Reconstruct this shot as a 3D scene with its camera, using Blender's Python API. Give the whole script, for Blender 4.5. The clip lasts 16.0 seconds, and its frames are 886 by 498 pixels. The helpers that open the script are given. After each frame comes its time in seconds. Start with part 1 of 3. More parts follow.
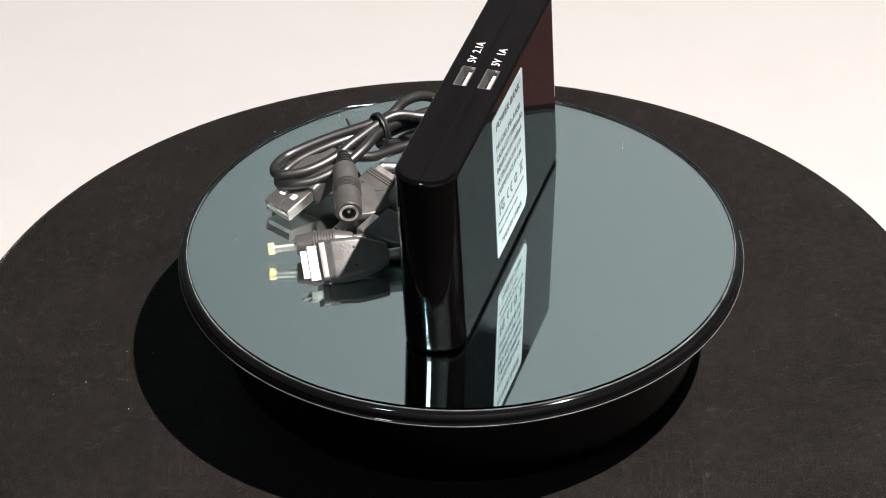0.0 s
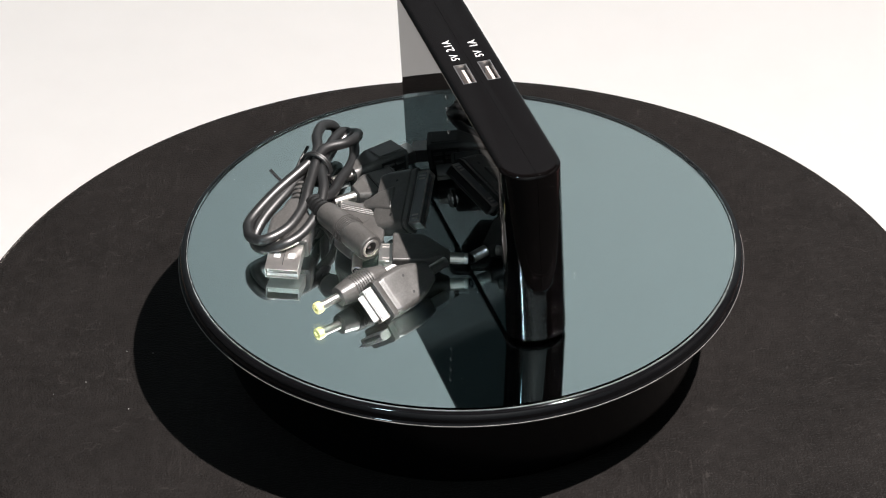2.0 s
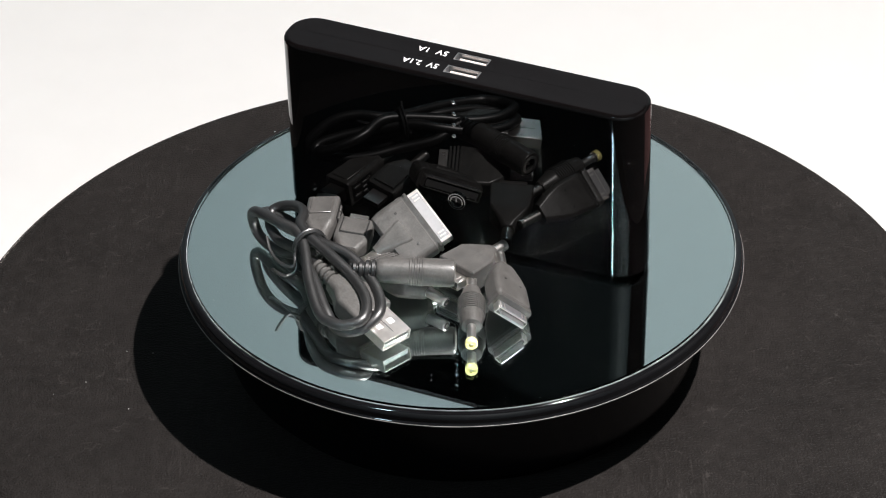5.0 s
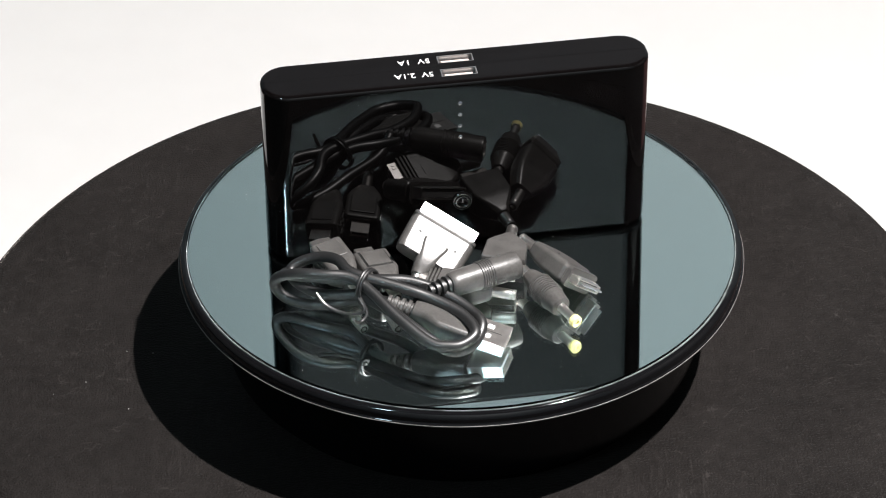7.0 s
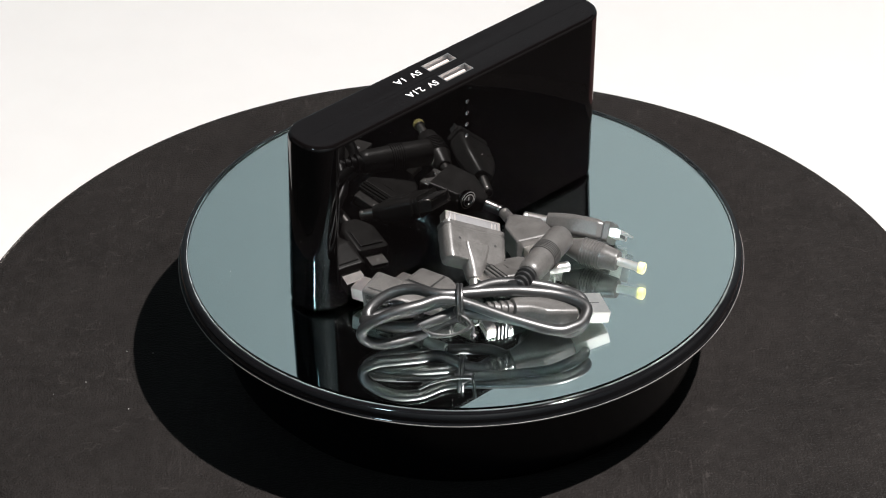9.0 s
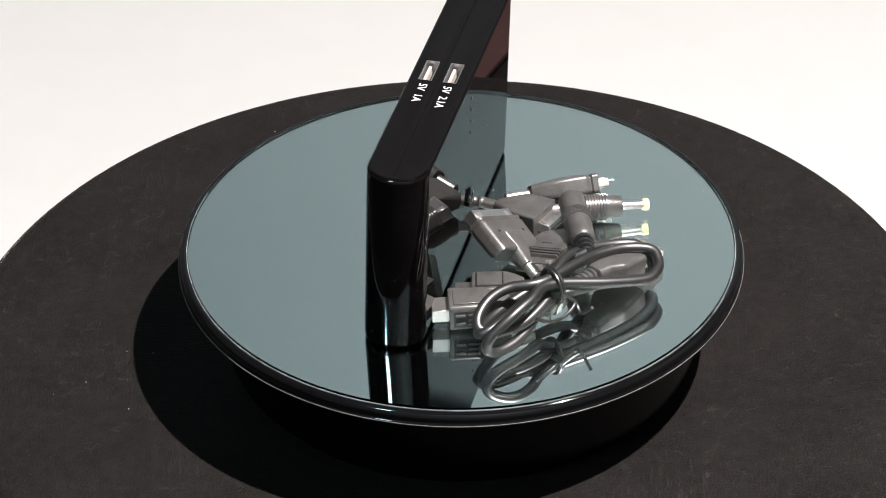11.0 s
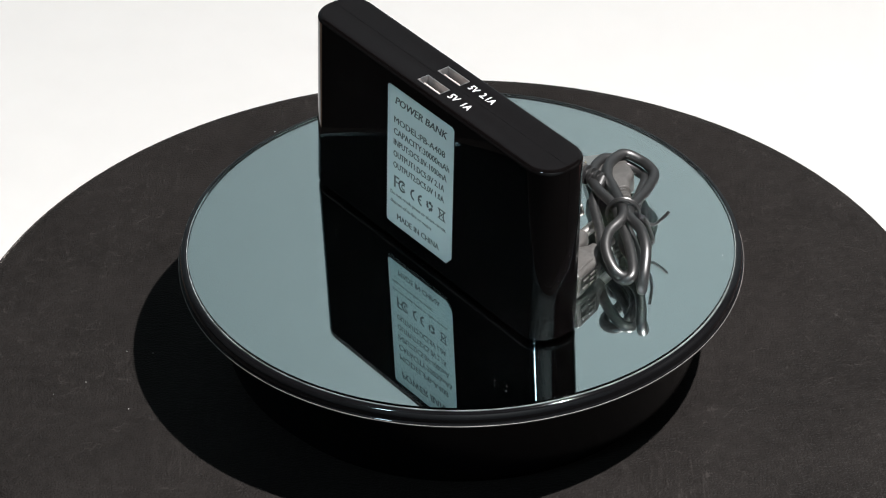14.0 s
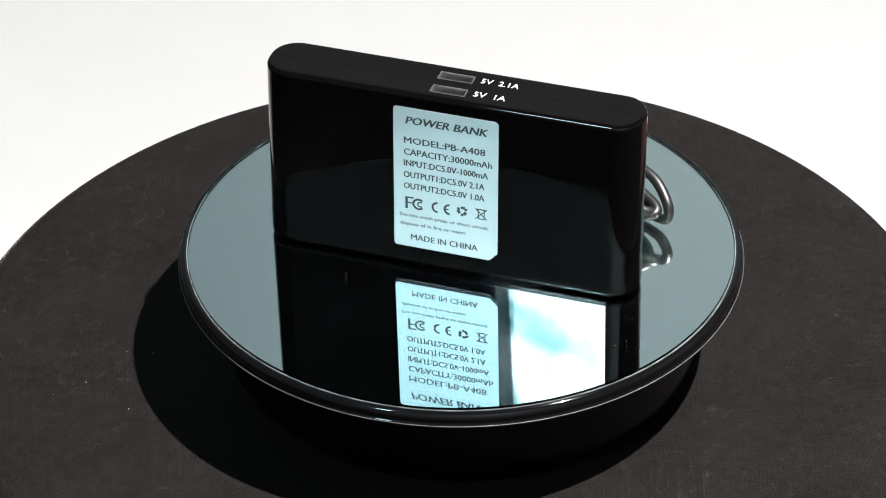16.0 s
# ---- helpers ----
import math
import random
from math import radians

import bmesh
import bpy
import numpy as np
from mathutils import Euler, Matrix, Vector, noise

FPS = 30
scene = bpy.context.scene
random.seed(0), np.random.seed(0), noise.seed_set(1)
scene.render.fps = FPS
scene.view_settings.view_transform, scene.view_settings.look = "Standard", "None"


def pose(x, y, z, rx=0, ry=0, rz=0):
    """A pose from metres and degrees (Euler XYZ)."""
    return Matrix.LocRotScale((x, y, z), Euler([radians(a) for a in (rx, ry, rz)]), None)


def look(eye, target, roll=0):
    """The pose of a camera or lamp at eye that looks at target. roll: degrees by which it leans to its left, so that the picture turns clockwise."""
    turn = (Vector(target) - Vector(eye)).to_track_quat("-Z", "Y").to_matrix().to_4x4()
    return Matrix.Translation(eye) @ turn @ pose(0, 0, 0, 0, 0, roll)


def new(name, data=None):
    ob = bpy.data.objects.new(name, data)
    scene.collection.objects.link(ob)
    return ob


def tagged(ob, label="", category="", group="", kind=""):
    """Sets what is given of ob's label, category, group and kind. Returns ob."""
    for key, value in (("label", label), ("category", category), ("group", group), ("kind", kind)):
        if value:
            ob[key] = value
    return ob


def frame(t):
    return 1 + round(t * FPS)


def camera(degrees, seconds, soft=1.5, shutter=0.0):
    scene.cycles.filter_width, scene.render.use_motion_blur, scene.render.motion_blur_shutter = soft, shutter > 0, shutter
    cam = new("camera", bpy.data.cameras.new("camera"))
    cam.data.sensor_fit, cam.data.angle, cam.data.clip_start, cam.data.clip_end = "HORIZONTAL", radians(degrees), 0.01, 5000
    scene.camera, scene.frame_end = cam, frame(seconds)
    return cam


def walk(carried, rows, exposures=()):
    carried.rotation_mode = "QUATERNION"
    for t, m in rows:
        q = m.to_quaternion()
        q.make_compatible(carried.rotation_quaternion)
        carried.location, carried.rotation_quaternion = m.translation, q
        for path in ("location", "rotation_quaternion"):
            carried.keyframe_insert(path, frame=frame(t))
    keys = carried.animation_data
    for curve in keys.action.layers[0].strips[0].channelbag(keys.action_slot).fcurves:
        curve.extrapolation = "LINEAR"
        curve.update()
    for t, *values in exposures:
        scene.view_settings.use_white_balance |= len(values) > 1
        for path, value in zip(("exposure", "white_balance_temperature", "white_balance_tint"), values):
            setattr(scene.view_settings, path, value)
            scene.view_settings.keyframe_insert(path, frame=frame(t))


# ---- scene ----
cam = camera(15.132, 16.0, soft=1.1)
ZL = 0.75            # leather seat top
ZM = ZL + 0.048      # glass top of the turntable
EYE = Vector((0.0, -0.99468, ZM + 0.70186))
AIM = Vector((-0.0053875, 0.81540664, -0.57886353))
RIGHT = Vector((0.99992775, -0.00182763, -0.01188082))


def cam_pose():
    back = -AIM.normalized()
    right = RIGHT.normalized()
    up = back.cross(right)
    m = Matrix((right, up, back)).transposed().to_4x4()
    return Matrix.Translation(EYE) @ m


walk(cam, [(0.0, cam_pose()), (16.0, cam_pose())],
     exposures=[(0.0, -0.02, 6750, 14), (1.0, 0.05, 6650, 13), (2.5, 0.10, 6520, 12), (4.0, 0.13, 6450, 11), (7.0, 0.14, 6400, 11),
                (9.0, 0.15, 6450, 11), (12.0, 0.06, 6550, 13), (13.5, 0.12, 6400, 10), (16.0, 0.14, 6300, 9)])

# turn of the platter: seconds and degrees
TURN = [(0.0, -106.83), (3.5, -47.79), (7.0, 8.75), (12.5, 101.13), (14.5, 135.61), (16.0, 161.85)]


def turn_at(t):
    n = len(TURN)
    k = max(i for i in range(n - 1) if TURN[i][0] <= t)
    t0, a0 = TURN[k]
    t1, a1 = TURN[k + 1]
    s0 = (a1 - a0) / (t1 - t0)
    m0 = s0 if k == 0 else (a1 - TURN[k - 1][1]) / (t1 - TURN[k - 1][0])
    m1 = s0 if k == n - 2 else (TURN[k + 2][1] - a0) / (TURN[k + 2][0] - t0)
    u, h = (t - t0) / (t1 - t0), t1 - t0
    return ((2 * u**3 - 3 * u**2 + 1) * a0 + (u**3 - 2 * u**2 + u) * h * m0
            + (3 * u**2 - 2 * u**3) * a1 + (u**3 - u**2) * h * m1)


SPIN = []            # things that ride on the platter, with their pose on it


# ---- light ----
world = bpy.data.worlds.new("world")
scene.world = world
world.use_nodes = True
world.node_tree.nodes["Background"].inputs[0].default_value = (0.6, 0.75, 0.85, 1)
world.node_tree.nodes["Background"].inputs[1].default_value = 0.05

LAMP = Vector((0.66, -0.265, ZM + 1.70))
spot = bpy.data.lights.new("spot", "SPOT")
spot.energy, spot.spot_size, spot.spot_blend, spot.shadow_soft_size = 430, radians(180), 0.0, 0.014
spot.color = (1.0, 0.955, 0.92)
new("spot_light", spot).matrix_world = look(LAMP, LAMP + Vector((0, 0, -1)))

sky = bpy.data.lights.new("window_daylight", "AREA")
sky.shape, sky.size, sky.size_y, sky.energy = "RECTANGLE", 0.25, 0.54, 8
sky.color = (0.62, 0.9, 1.0)
WIN = Vector((-1.140, -1.75, 2.555))
new("window_daylight", sky).matrix_world = look(WIN + Vector((0.014, -0.016, 0)), WIN + Vector((0.014, 1, 0)))


# ---- materials ----
def mat(name, base, rough=0.5, metal=0.0, bump=0.0, size=0.002, vary=0.12, coat=0.0, rvary=0.1, ior=1.5, dist=0.0004, spec=0.5):
    m = bpy.data.materials.new(name)
    m.use_nodes = True
    t = m.node_tree
    b = t.nodes["Principled BSDF"]
    b.inputs["Metallic"].default_value, b.inputs["IOR"].default_value = metal, ior
    b.inputs["Coat Weight"].default_value, b.inputs["Coat Roughness"].default_value = coat, 0.03
    b.inputs["Specular IOR Level"].default_value = spec
    co = t.nodes.new("ShaderNodeTexCoord")
    fine, big = t.nodes.new("ShaderNodeTexNoise"), t.nodes.new("ShaderNodeTexNoise")
    fine.inputs["Scale"].default_value, fine.inputs["Detail"].default_value = 1 / size, 6
    big.inputs["Scale"].default_value, big.inputs["Detail"].default_value = 0.12 / size, 4
    for n in (fine, big):
        t.links.new(co.outputs["Object"], n.inputs["Vector"])
    mix = t.nodes.new("ShaderNodeMath")
    mix.operation = "MULTIPLY_ADD"
    t.links.new(fine.outputs["Fac"], mix.inputs[0])
    mix.inputs[1].default_value = 0.5
    half = t.nodes.new("ShaderNodeMath")
    half.operation = "MULTIPLY"
    half.inputs[1].default_value = 0.5
    t.links.new(big.outputs["Fac"], half.inputs[0])
    t.links.new(half.outputs[0], mix.inputs[2])
    ramp = t.nodes.new("ShaderNodeValToRGB")
    ramp.color_ramp.elements[0].position, ramp.color_ramp.elements[1].position = 0.3, 0.7
    ramp.color_ramp.elements[0].color = (*[c * (1 - vary) for c in base], 1)
    ramp.color_ramp.elements[1].color = (*[min(1, c * (1 + vary)) for c in base], 1)
    t.links.new(mix.outputs[0], ramp.inputs["Fac"])
    t.links.new(ramp.outputs["Color"], b.inputs["Base Color"])
    rr = t.nodes.new("ShaderNodeMapRange")
    rr.inputs["To Min"].default_value, rr.inputs["To Max"].default_value = rough * (1 - rvary), rough * (1 + rvary)
    t.links.new(mix.outputs[0], rr.inputs["Value"])
    t.links.new(rr.outputs[0], b.inputs["Roughness"])
    if bump:
        bp = t.nodes.new("ShaderNodeBump")
        bp.inputs["Strength"].default_value, bp.inputs["Distance"].default_value = bump, dist
        t.links.new(fine.outputs["Fac"], bp.inputs["Height"])
        t.links.new(bp.outputs["Normal"], b.inputs["Normal"])
    return m


def leather_material():
    m = mat("black_leather", (0.0106, 0.0093, 0.0088), 0.56, size=0.004, vary=0.3, rvary=0.25, spec=0.05)
    t = m.node_tree
    b = t.nodes["Principled BSDF"]
    co = t.nodes.new("ShaderNodeTexCoord")
    v = t.nodes.new("ShaderNodeTexVoronoi")
    v.feature = "DISTANCE_TO_EDGE"
    v.inputs["Scale"].default_value = 800
    warp = t.nodes.new("ShaderNodeTexNoise")
    warp.inputs["Scale"].default_value, warp.inputs["Detail"].default_value = 60, 8
    crease = t.nodes.new("ShaderNodeTexNoise")
    crease.inputs["Scale"].default_value, crease.inputs["Detail"].default_value = 240, 8
    stretch = t.nodes.new("ShaderNodeMapping")
    stretch.inputs["Scale"].default_value = (1.0, 0.25, 1.0)
    stretch.inputs["Rotation"].default_value = (0, 0, 0.7)
    t.links.new(co.outputs["Object"], stretch.inputs["Vector"])
    t.links.new(stretch.outputs[0], crease.inputs["Vector"])
    for n in (v, warp):
        t.links.new(co.outputs["Object"], n.inputs["Vector"])
    low = t.nodes.new("ShaderNodeMapRange")
    low.inputs["From Max"].default_value = 0.25
    t.links.new(v.outputs["Distance"], low.inputs["Value"])
    add = t.nodes.new("ShaderNodeMath")
    add.operation = "MULTIPLY_ADD"
    add.inputs[1].default_value = 2.2
    t.links.new(crease.outputs["Fac"], add.inputs[0])
    t.links.new(low.outputs[0], add.inputs[2])
    add2 = t.nodes.new("ShaderNodeMath")
    add2.operation = "MULTIPLY_ADD"
    add2.inputs[1].default_value = 3.0
    t.links.new(warp.outputs["Fac"], add2.inputs[0])
    t.links.new(add.outputs[0], add2.inputs[2])
    scuffs = None
    for turn, scale in ((2.3, 1000), (0.95, 800)):
        st = t.nodes.new("ShaderNodeMapping")
        st.inputs["Rotation"].default_value, st.inputs["Scale"].default_value = (0, 0, turn), (1.0, 0.10, 1.0)
        nz = t.nodes.new("ShaderNodeTexNoise")
        nz.inputs["Scale"].default_value, nz.inputs["Detail"].default_value, nz.inputs["Distortion"].default_value = scale, 8, 1.6
        t.links.new(co.outputs["Object"], st.inputs["Vector"])
        t.links.new(st.outputs[0], nz.inputs["Vector"])
        thr = t.nodes.new("ShaderNodeMapRange")
        thr.inputs["From Min"].default_value, thr.inputs["From Max"].default_value = 0.57, 0.76
        t.links.new(nz.outputs["Fac"], thr.inputs["Value"])
        if scuffs is None:
            scuffs = thr
        else:
            mx = t.nodes.new("ShaderNodeMath")
            mx.operation = "MAXIMUM"
            t.links.new(scuffs.outputs[0], mx.inputs[0])
            t.links.new(thr.outputs[0], mx.inputs[1])
            scuffs = mx
    blot = t.nodes.new("ShaderNodeTexNoise")
    blot.inputs["Scale"].default_value, blot.inputs["Detail"].default_value = 16, 5
    t.links.new(co.outputs["Object"], blot.inputs["Vector"])
    bm_ = t.nodes.new("ShaderNodeMapRange")
    bm_.inputs["From Min"].default_value, bm_.inputs["From Max"].default_value = 0.46, 0.66
    t.links.new(blot.outputs["Fac"], bm_.inputs["Value"])
    fac = t.nodes.new("ShaderNodeMath")
    fac.operation = "MULTIPLY"
    t.links.new(scuffs.outputs[0], fac.inputs[0])
    t.links.new(bm_.outputs[0], fac.inputs[1])
    bend = t.nodes.new("ShaderNodeTexNoise")      # fine crack lines, in patches
    bend.inputs["Scale"].default_value, bend.inputs["Detail"].default_value = 150, 6
    t.links.new(co.outputs["Object"], bend.inputs["Vector"])
    shove = t.nodes.new("ShaderNodeVectorMath")
    shove.operation = "MULTIPLY_ADD"
    shove.inputs[1].default_value = (0.007, 0.007, 0.007)
    t.links.new(bend.outputs["Color"], shove.inputs[0])
    t.links.new(co.outputs["Object"], shove.inputs[2])
    cell = t.nodes.new("ShaderNodeTexVoronoi")
    cell.feature = "DISTANCE_TO_EDGE"
    cell.inputs["Scale"].default_value = 170
    t.links.new(shove.outputs[0], cell.inputs["Vector"])
    line = t.nodes.new("ShaderNodeMapRange")
    line.inputs["From Max"].default_value, line.inputs["To Min"].default_value, line.inputs["To Max"].default_value = 0.045, 1.0, 0.0
    t.links.new(cell.outputs["Distance"], line.inputs["Value"])
    patch = t.nodes.new("ShaderNodeMapRange")
    patch.inputs["From Min"].default_value, patch.inputs["From Max"].default_value, patch.inputs["To Max"].default_value = 0.54, 0.74, 0.7
    t.links.new(bend.outputs["Fac"], patch.inputs["Value"])
    crack = t.nodes.new("ShaderNodeMath")
    crack.operation = "MULTIPLY"
    t.links.new(line.outputs[0], crack.inputs[0])
    t.links.new(patch.outputs[0], crack.inputs[1])
    half = t.nodes.new("ShaderNodeMath")
    half.operation = "MULTIPLY"
    half.inputs[1].default_value = 0.45
    t.links.new(fac.outputs[0], half.inputs[0])
    fac = t.nodes.new("ShaderNodeMath")
    fac.operation = "MAXIMUM"
    t.links.new(half.outputs[0], fac.inputs[0])
    t.links.new(crack.outputs[0], fac.inputs[1])
    wear = t.nodes.new("ShaderNodeMix")
    wear.data_type = "RGBA"
    old = b.inputs["Base Color"].links[0].from_socket
    t.links.new(old, wear.inputs[6])
    t.links.new(fac.outputs[0], wear.inputs["Factor"])
    wear.inputs[7].default_value = (0.038, 0.034, 0.032, 1)
    b.inputs["Sheen Weight"].default_value, b.inputs["Sheen Roughness"].default_value = 0.12, 0.2
    b.inputs["Sheen Tint"].default_value = (0.9, 0.8, 0.74, 1)
    t.links.new(wear.outputs[2], b.inputs["Base Color"])
    bp = t.nodes.new("ShaderNodeBump")
    bp.inputs["Strength"].default_value, bp.inputs["Distance"].default_value = 0.42, 0.0005
    t.links.new(add2.outputs[0], bp.inputs["Height"])
    t.links.new(bp.outputs["Normal"], b.inputs["Normal"])
    return m


def glass_material():
    m = bpy.data.materials.new("clear_glass")
    m.use_nodes = True
    b = m.node_tree.nodes["Principled BSDF"]
    b.inputs["Base Color"].default_value = (0.97, 0.99, 0.985, 1)
    b.inputs["Transmission Weight"].default_value, b.inputs["Roughness"].default_value, b.inputs["IOR"].default_value = 1, 0.0, 1.5
    return m


LEATHER = leather_material()
GLASS = glass_material()
MIRROR = mat("mirror_silver", (0.86, 0.945, 0.945), 0.004, 1.0, size=0.02, vary=0.01)
RIM = mat("glossy_black_plastic", (0.004, 0.004, 0.0045), 0.07, size=0.003, vary=0.2, rvary=0.3)
GLOSS = mat("polished_black_shell", (0.0020, 0.0016, 0.0016), 0.015, size=0.004, vary=0.2, rvary=0.3, spec=0.42)
SATIN = mat("satin_black_shell", (0.0032, 0.0027, 0.0029), 0.24, size=0.0008, vary=0.2, bump=0.03, dist=0.0001, spec=0.12)
RUBBER = mat("black_rubber", (0.0095, 0.0095, 0.0098), 0.40, spec=1.0, size=0.0008, vary=0.25, bump=0.10, dist=0.0001, rvary=0.2)
PLASTIC = mat("matt_black_plastic", (0.060, 0.0575, 0.055), 0.34, spec=0.7, size=0.0007, vary=0.4, bump=0.45, dist=0.0001, rvary=0.4)
STEEL = mat("nickel_plated_steel", (0.90, 0.86, 0.83), 0.31, 1.0, size=0.002, vary=0.06, rvary=0.3)
CHROME = mat("chrome", (0.85, 0.85, 0.85), 0.08, 1.0, size=0.004, vary=0.03)
DARK = mat("dark_cavity_plastic", (0.008, 0.008, 0.008), 0.5)
GREYPIN = mat("grey_contact_block", (0.12, 0.12, 0.12), 0.4, size=0.001)
TEAL = mat("pale_usb_tongue", (0.45, 0.46, 0.45), 0.4, size=0.002)
YELLOW = mat("yellow_plug_ring", (0.95, 0.81, 0.33), 0.35, size=0.001)
TAN = mat("pale_contact_plastic", (0.52, 0.45, 0.41), 0.4, size=0.001)
WHITEINK = mat("white_print", (0.8, 0.8, 0.8), 0.5, size=0.002, vary=0.04)
INK = mat("dark_print", (0.03, 0.045, 0.055), 0.5, size=0.002, vary=0.1)
PLATE = mat("brushed_grey_steel", (0.46, 0.46, 0.47), 0.34, 0.9, size=0.001, vary=0.1)
LABEL = mat("silver_white_sticker", (0.50, 0.625, 0.655), 0.40, 0.5, size=0.01, vary=0.03)
FLOOR = mat("dark_brown_floor", (0.007, 0.0055, 0.005), 0.6, size=0.05, vary=0.3, bump=0.1)
RUG = mat("reddish_brown_rug", (0.11, 0.050, 0.048), 0.85, size=0.01, vary=0.2, bump=0.2)
TAN_PATCH = mat("tan_reflection_patch", (0.34, 0.235, 0.17), 0.85, size=0.01, vary=0.2, bump=0.2)
CLOTH = mat("white_backdrop_cloth", (0.88, 0.86, 0.84), 0.8, size=0.05, vary=0.02)
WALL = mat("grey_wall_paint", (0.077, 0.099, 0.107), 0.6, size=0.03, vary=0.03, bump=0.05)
# dimness of the room put into the colour, so less light bounces back
DIM = mat("dark_wall_bounce_cut", (0.030, 0.031, 0.032), 0.6, size=0.03, vary=0.03, bump=0.05)
BASE = mat("satin_black_plastic", (0.0016, 0.0016, 0.0018), 0.22, size=0.003, vary=0.3, rvary=0.3, bump=0.03, spec=0.16)
LIP = mat("scuffed_plastic_lip", (0.17, 0.16, 0.155), 0.35, size=0.004, vary=0.7, rvary=0.3)
# light mottling in the colour stands in for broken glints along the glass edge
EDGE = mat("ground_glass_edge_glints", (0.16, 0.18, 0.18), 0.2, size=0.006, vary=0.9, rvary=0.3)
COLUMN = mat("brushed_column_steel", (0.6, 0.6, 0.6), 0.25, 1.0, size=0.003)


# ---- building helpers ----
def link(name, bm, material, parent=None, label="", smooth=40):
    me = bpy.data.meshes.new(name)
    bm.normal_update()
    bmesh.ops.recalc_face_normals(bm, faces=bm.faces)
    bm.normal_update()
    lim = radians(smooth)
    for f in bm.faces:
        f.smooth = True
    for e in bm.edges:
        if len(e.link_faces) == 2 and e.calc_face_angle(0) > lim:
            e.smooth = False
    bm.to_mesh(me)
    bm.free()
    me.materials.append(material)
    ob = new(name, me)
    wn = ob.modifiers.new("even_normals", "WEIGHTED_NORMAL")
    wn.mode, wn.weight, wn.keep_sharp = "FACE_AREA", 100, True
    if parent is not None:
        ob.parent = parent
    if label:
        tagged(ob, label)
    return ob


def part(name, bm, material, parent, label="", smooth=40):
    return link(name, bm, material, parent, label, smooth)


def move(bm, m, verts=None):
    bmesh.ops.transform(bm, matrix=m, verts=verts or bm.verts)
    return bm


def lathe(profile, n=64, close=True):
    """A turned body about z from (radius, height) pairs; radius 0 closes an end."""
    bm = bmesh.new()
    rings = []
    for r, z in profile:
        if r < 1e-7:
            rings.append([bm.verts.new((0, 0, z))])
        else:
            rings.append([bm.verts.new((r * math.cos(2 * math.pi * k / n), r * math.sin(2 * math.pi * k / n), z)) for k in range(n)])
    for a, b in zip(rings, rings[1:]):
        for k in range(n):
            j = (k + 1) % n
            f = [v for v in ((a[k], a[j]) if len(a) > 1 else (a[0],))] + [v for v in ((b[j], b[k]) if len(b) > 1 else (b[0],))]
            if len(f) > 2:
                bm.faces.new(f)
    return bm


def box(x0, x1, y0, y1, z0, z1, bevel=0.0, seg=2):
    bm = bmesh.new()
    bmesh.ops.create_cube(bm, size=1)
    for v in bm.verts:
        v.co = Vector((x0 if v.co.x < 0 else x1, y0 if v.co.y < 0 else y1, z0 if v.co.z < 0 else z1))
    if bevel:
        bmesh.ops.bevel(bm, geom=bm.edges[:], offset=bevel, segments=seg, affect="EDGES", profile=0.5)
    return bm


def join(*parts):
    out = bmesh.new()
    for b in parts:
        me = bpy.data.meshes.new("tmp")
        b.to_mesh(me)
        b.free()
        out.from_mesh(me)
        bpy.data.meshes.remove(me)
    return out


def rounded(L, T, r, n=8):
    pts = []
    for cx, cy, a in ((L / 2 - r, -T / 2 + r, -90), (L / 2 - r, T / 2 - r, 0), (-L / 2 + r, T / 2 - r, 90), (-L / 2 + r, -T / 2 + r, 180)):
        for k in range(n + 1):
            b = radians(a + 90 * k / n)
            pts.append((cx + r * math.cos(b), cy + r * math.sin(b)))
    return pts


def loft(rings):
    """Closed body through rings of points, capped at both ends."""
    bm = bmesh.new()
    vs = [[bm.verts.new(p) for p in ring] for ring in rings]
    n = len(vs[0])
    for a, b in zip(vs, vs[1:]):
        for k in range(n):
            bm.faces.new((a[k], a[(k + 1) % n], b[(k + 1) % n], b[k]))
    bm.faces.new(vs[0][::-1])
    bm.faces.new(vs[-1])
    return bm


def tube(points, r, n=12, close=False):
    """A round tube along points, with the ends capped."""
    bm = bmesh.new()
    pts = [Vector(p) for p in points]
    rings = []
    up = Vector((0, 0, 1))
    for i, p in enumerate(pts):
        d = (pts[min(i + 1, len(pts) - 1)] - pts[max(i - 1, 0)]).normalized()
        if i == 0 and abs(d.z) > 0.95:
            up = Vector((1, 0, 0))
        s = d.cross(up).normalized()
        u = s.cross(d).normalized()
        up = u
        rr = r[i] if isinstance(r, (list, tuple)) else r
        rings.append([bm.verts.new(p + rr * (math.cos(2 * math.pi * k / n) * s + math.sin(2 * math.pi * k / n) * u)) for k in range(n)])
    for a, b in zip(rings, rings[1:]):
        for k in range(n):
            bm.faces.new((a[k], a[(k + 1) % n], b[(k + 1) % n], b[k]))
    bm.faces.new(rings[0][::-1])
    bm.faces.new(rings[-1])
    return bm


def spline(pts, per=8):
    """Points of a smooth curve through pts."""
    p = [Vector(q) for q in pts]
    p = [2 * p[0] - p[1]] + p + [2 * p[-1] - p[-2]]
    out = []
    for i in range(1, len(p) - 2):
        a, b, c, d = p[i - 1:i + 3]
        for k in range(per):
            t = k / per
            out.append(0.5 * (2 * b + (c - a) * t + (2 * a - 5 * b + 4 * c - d) * t * t + (3 * b - a - 3 * c + d) * t**3))
    out.append(p[-2])
    return out


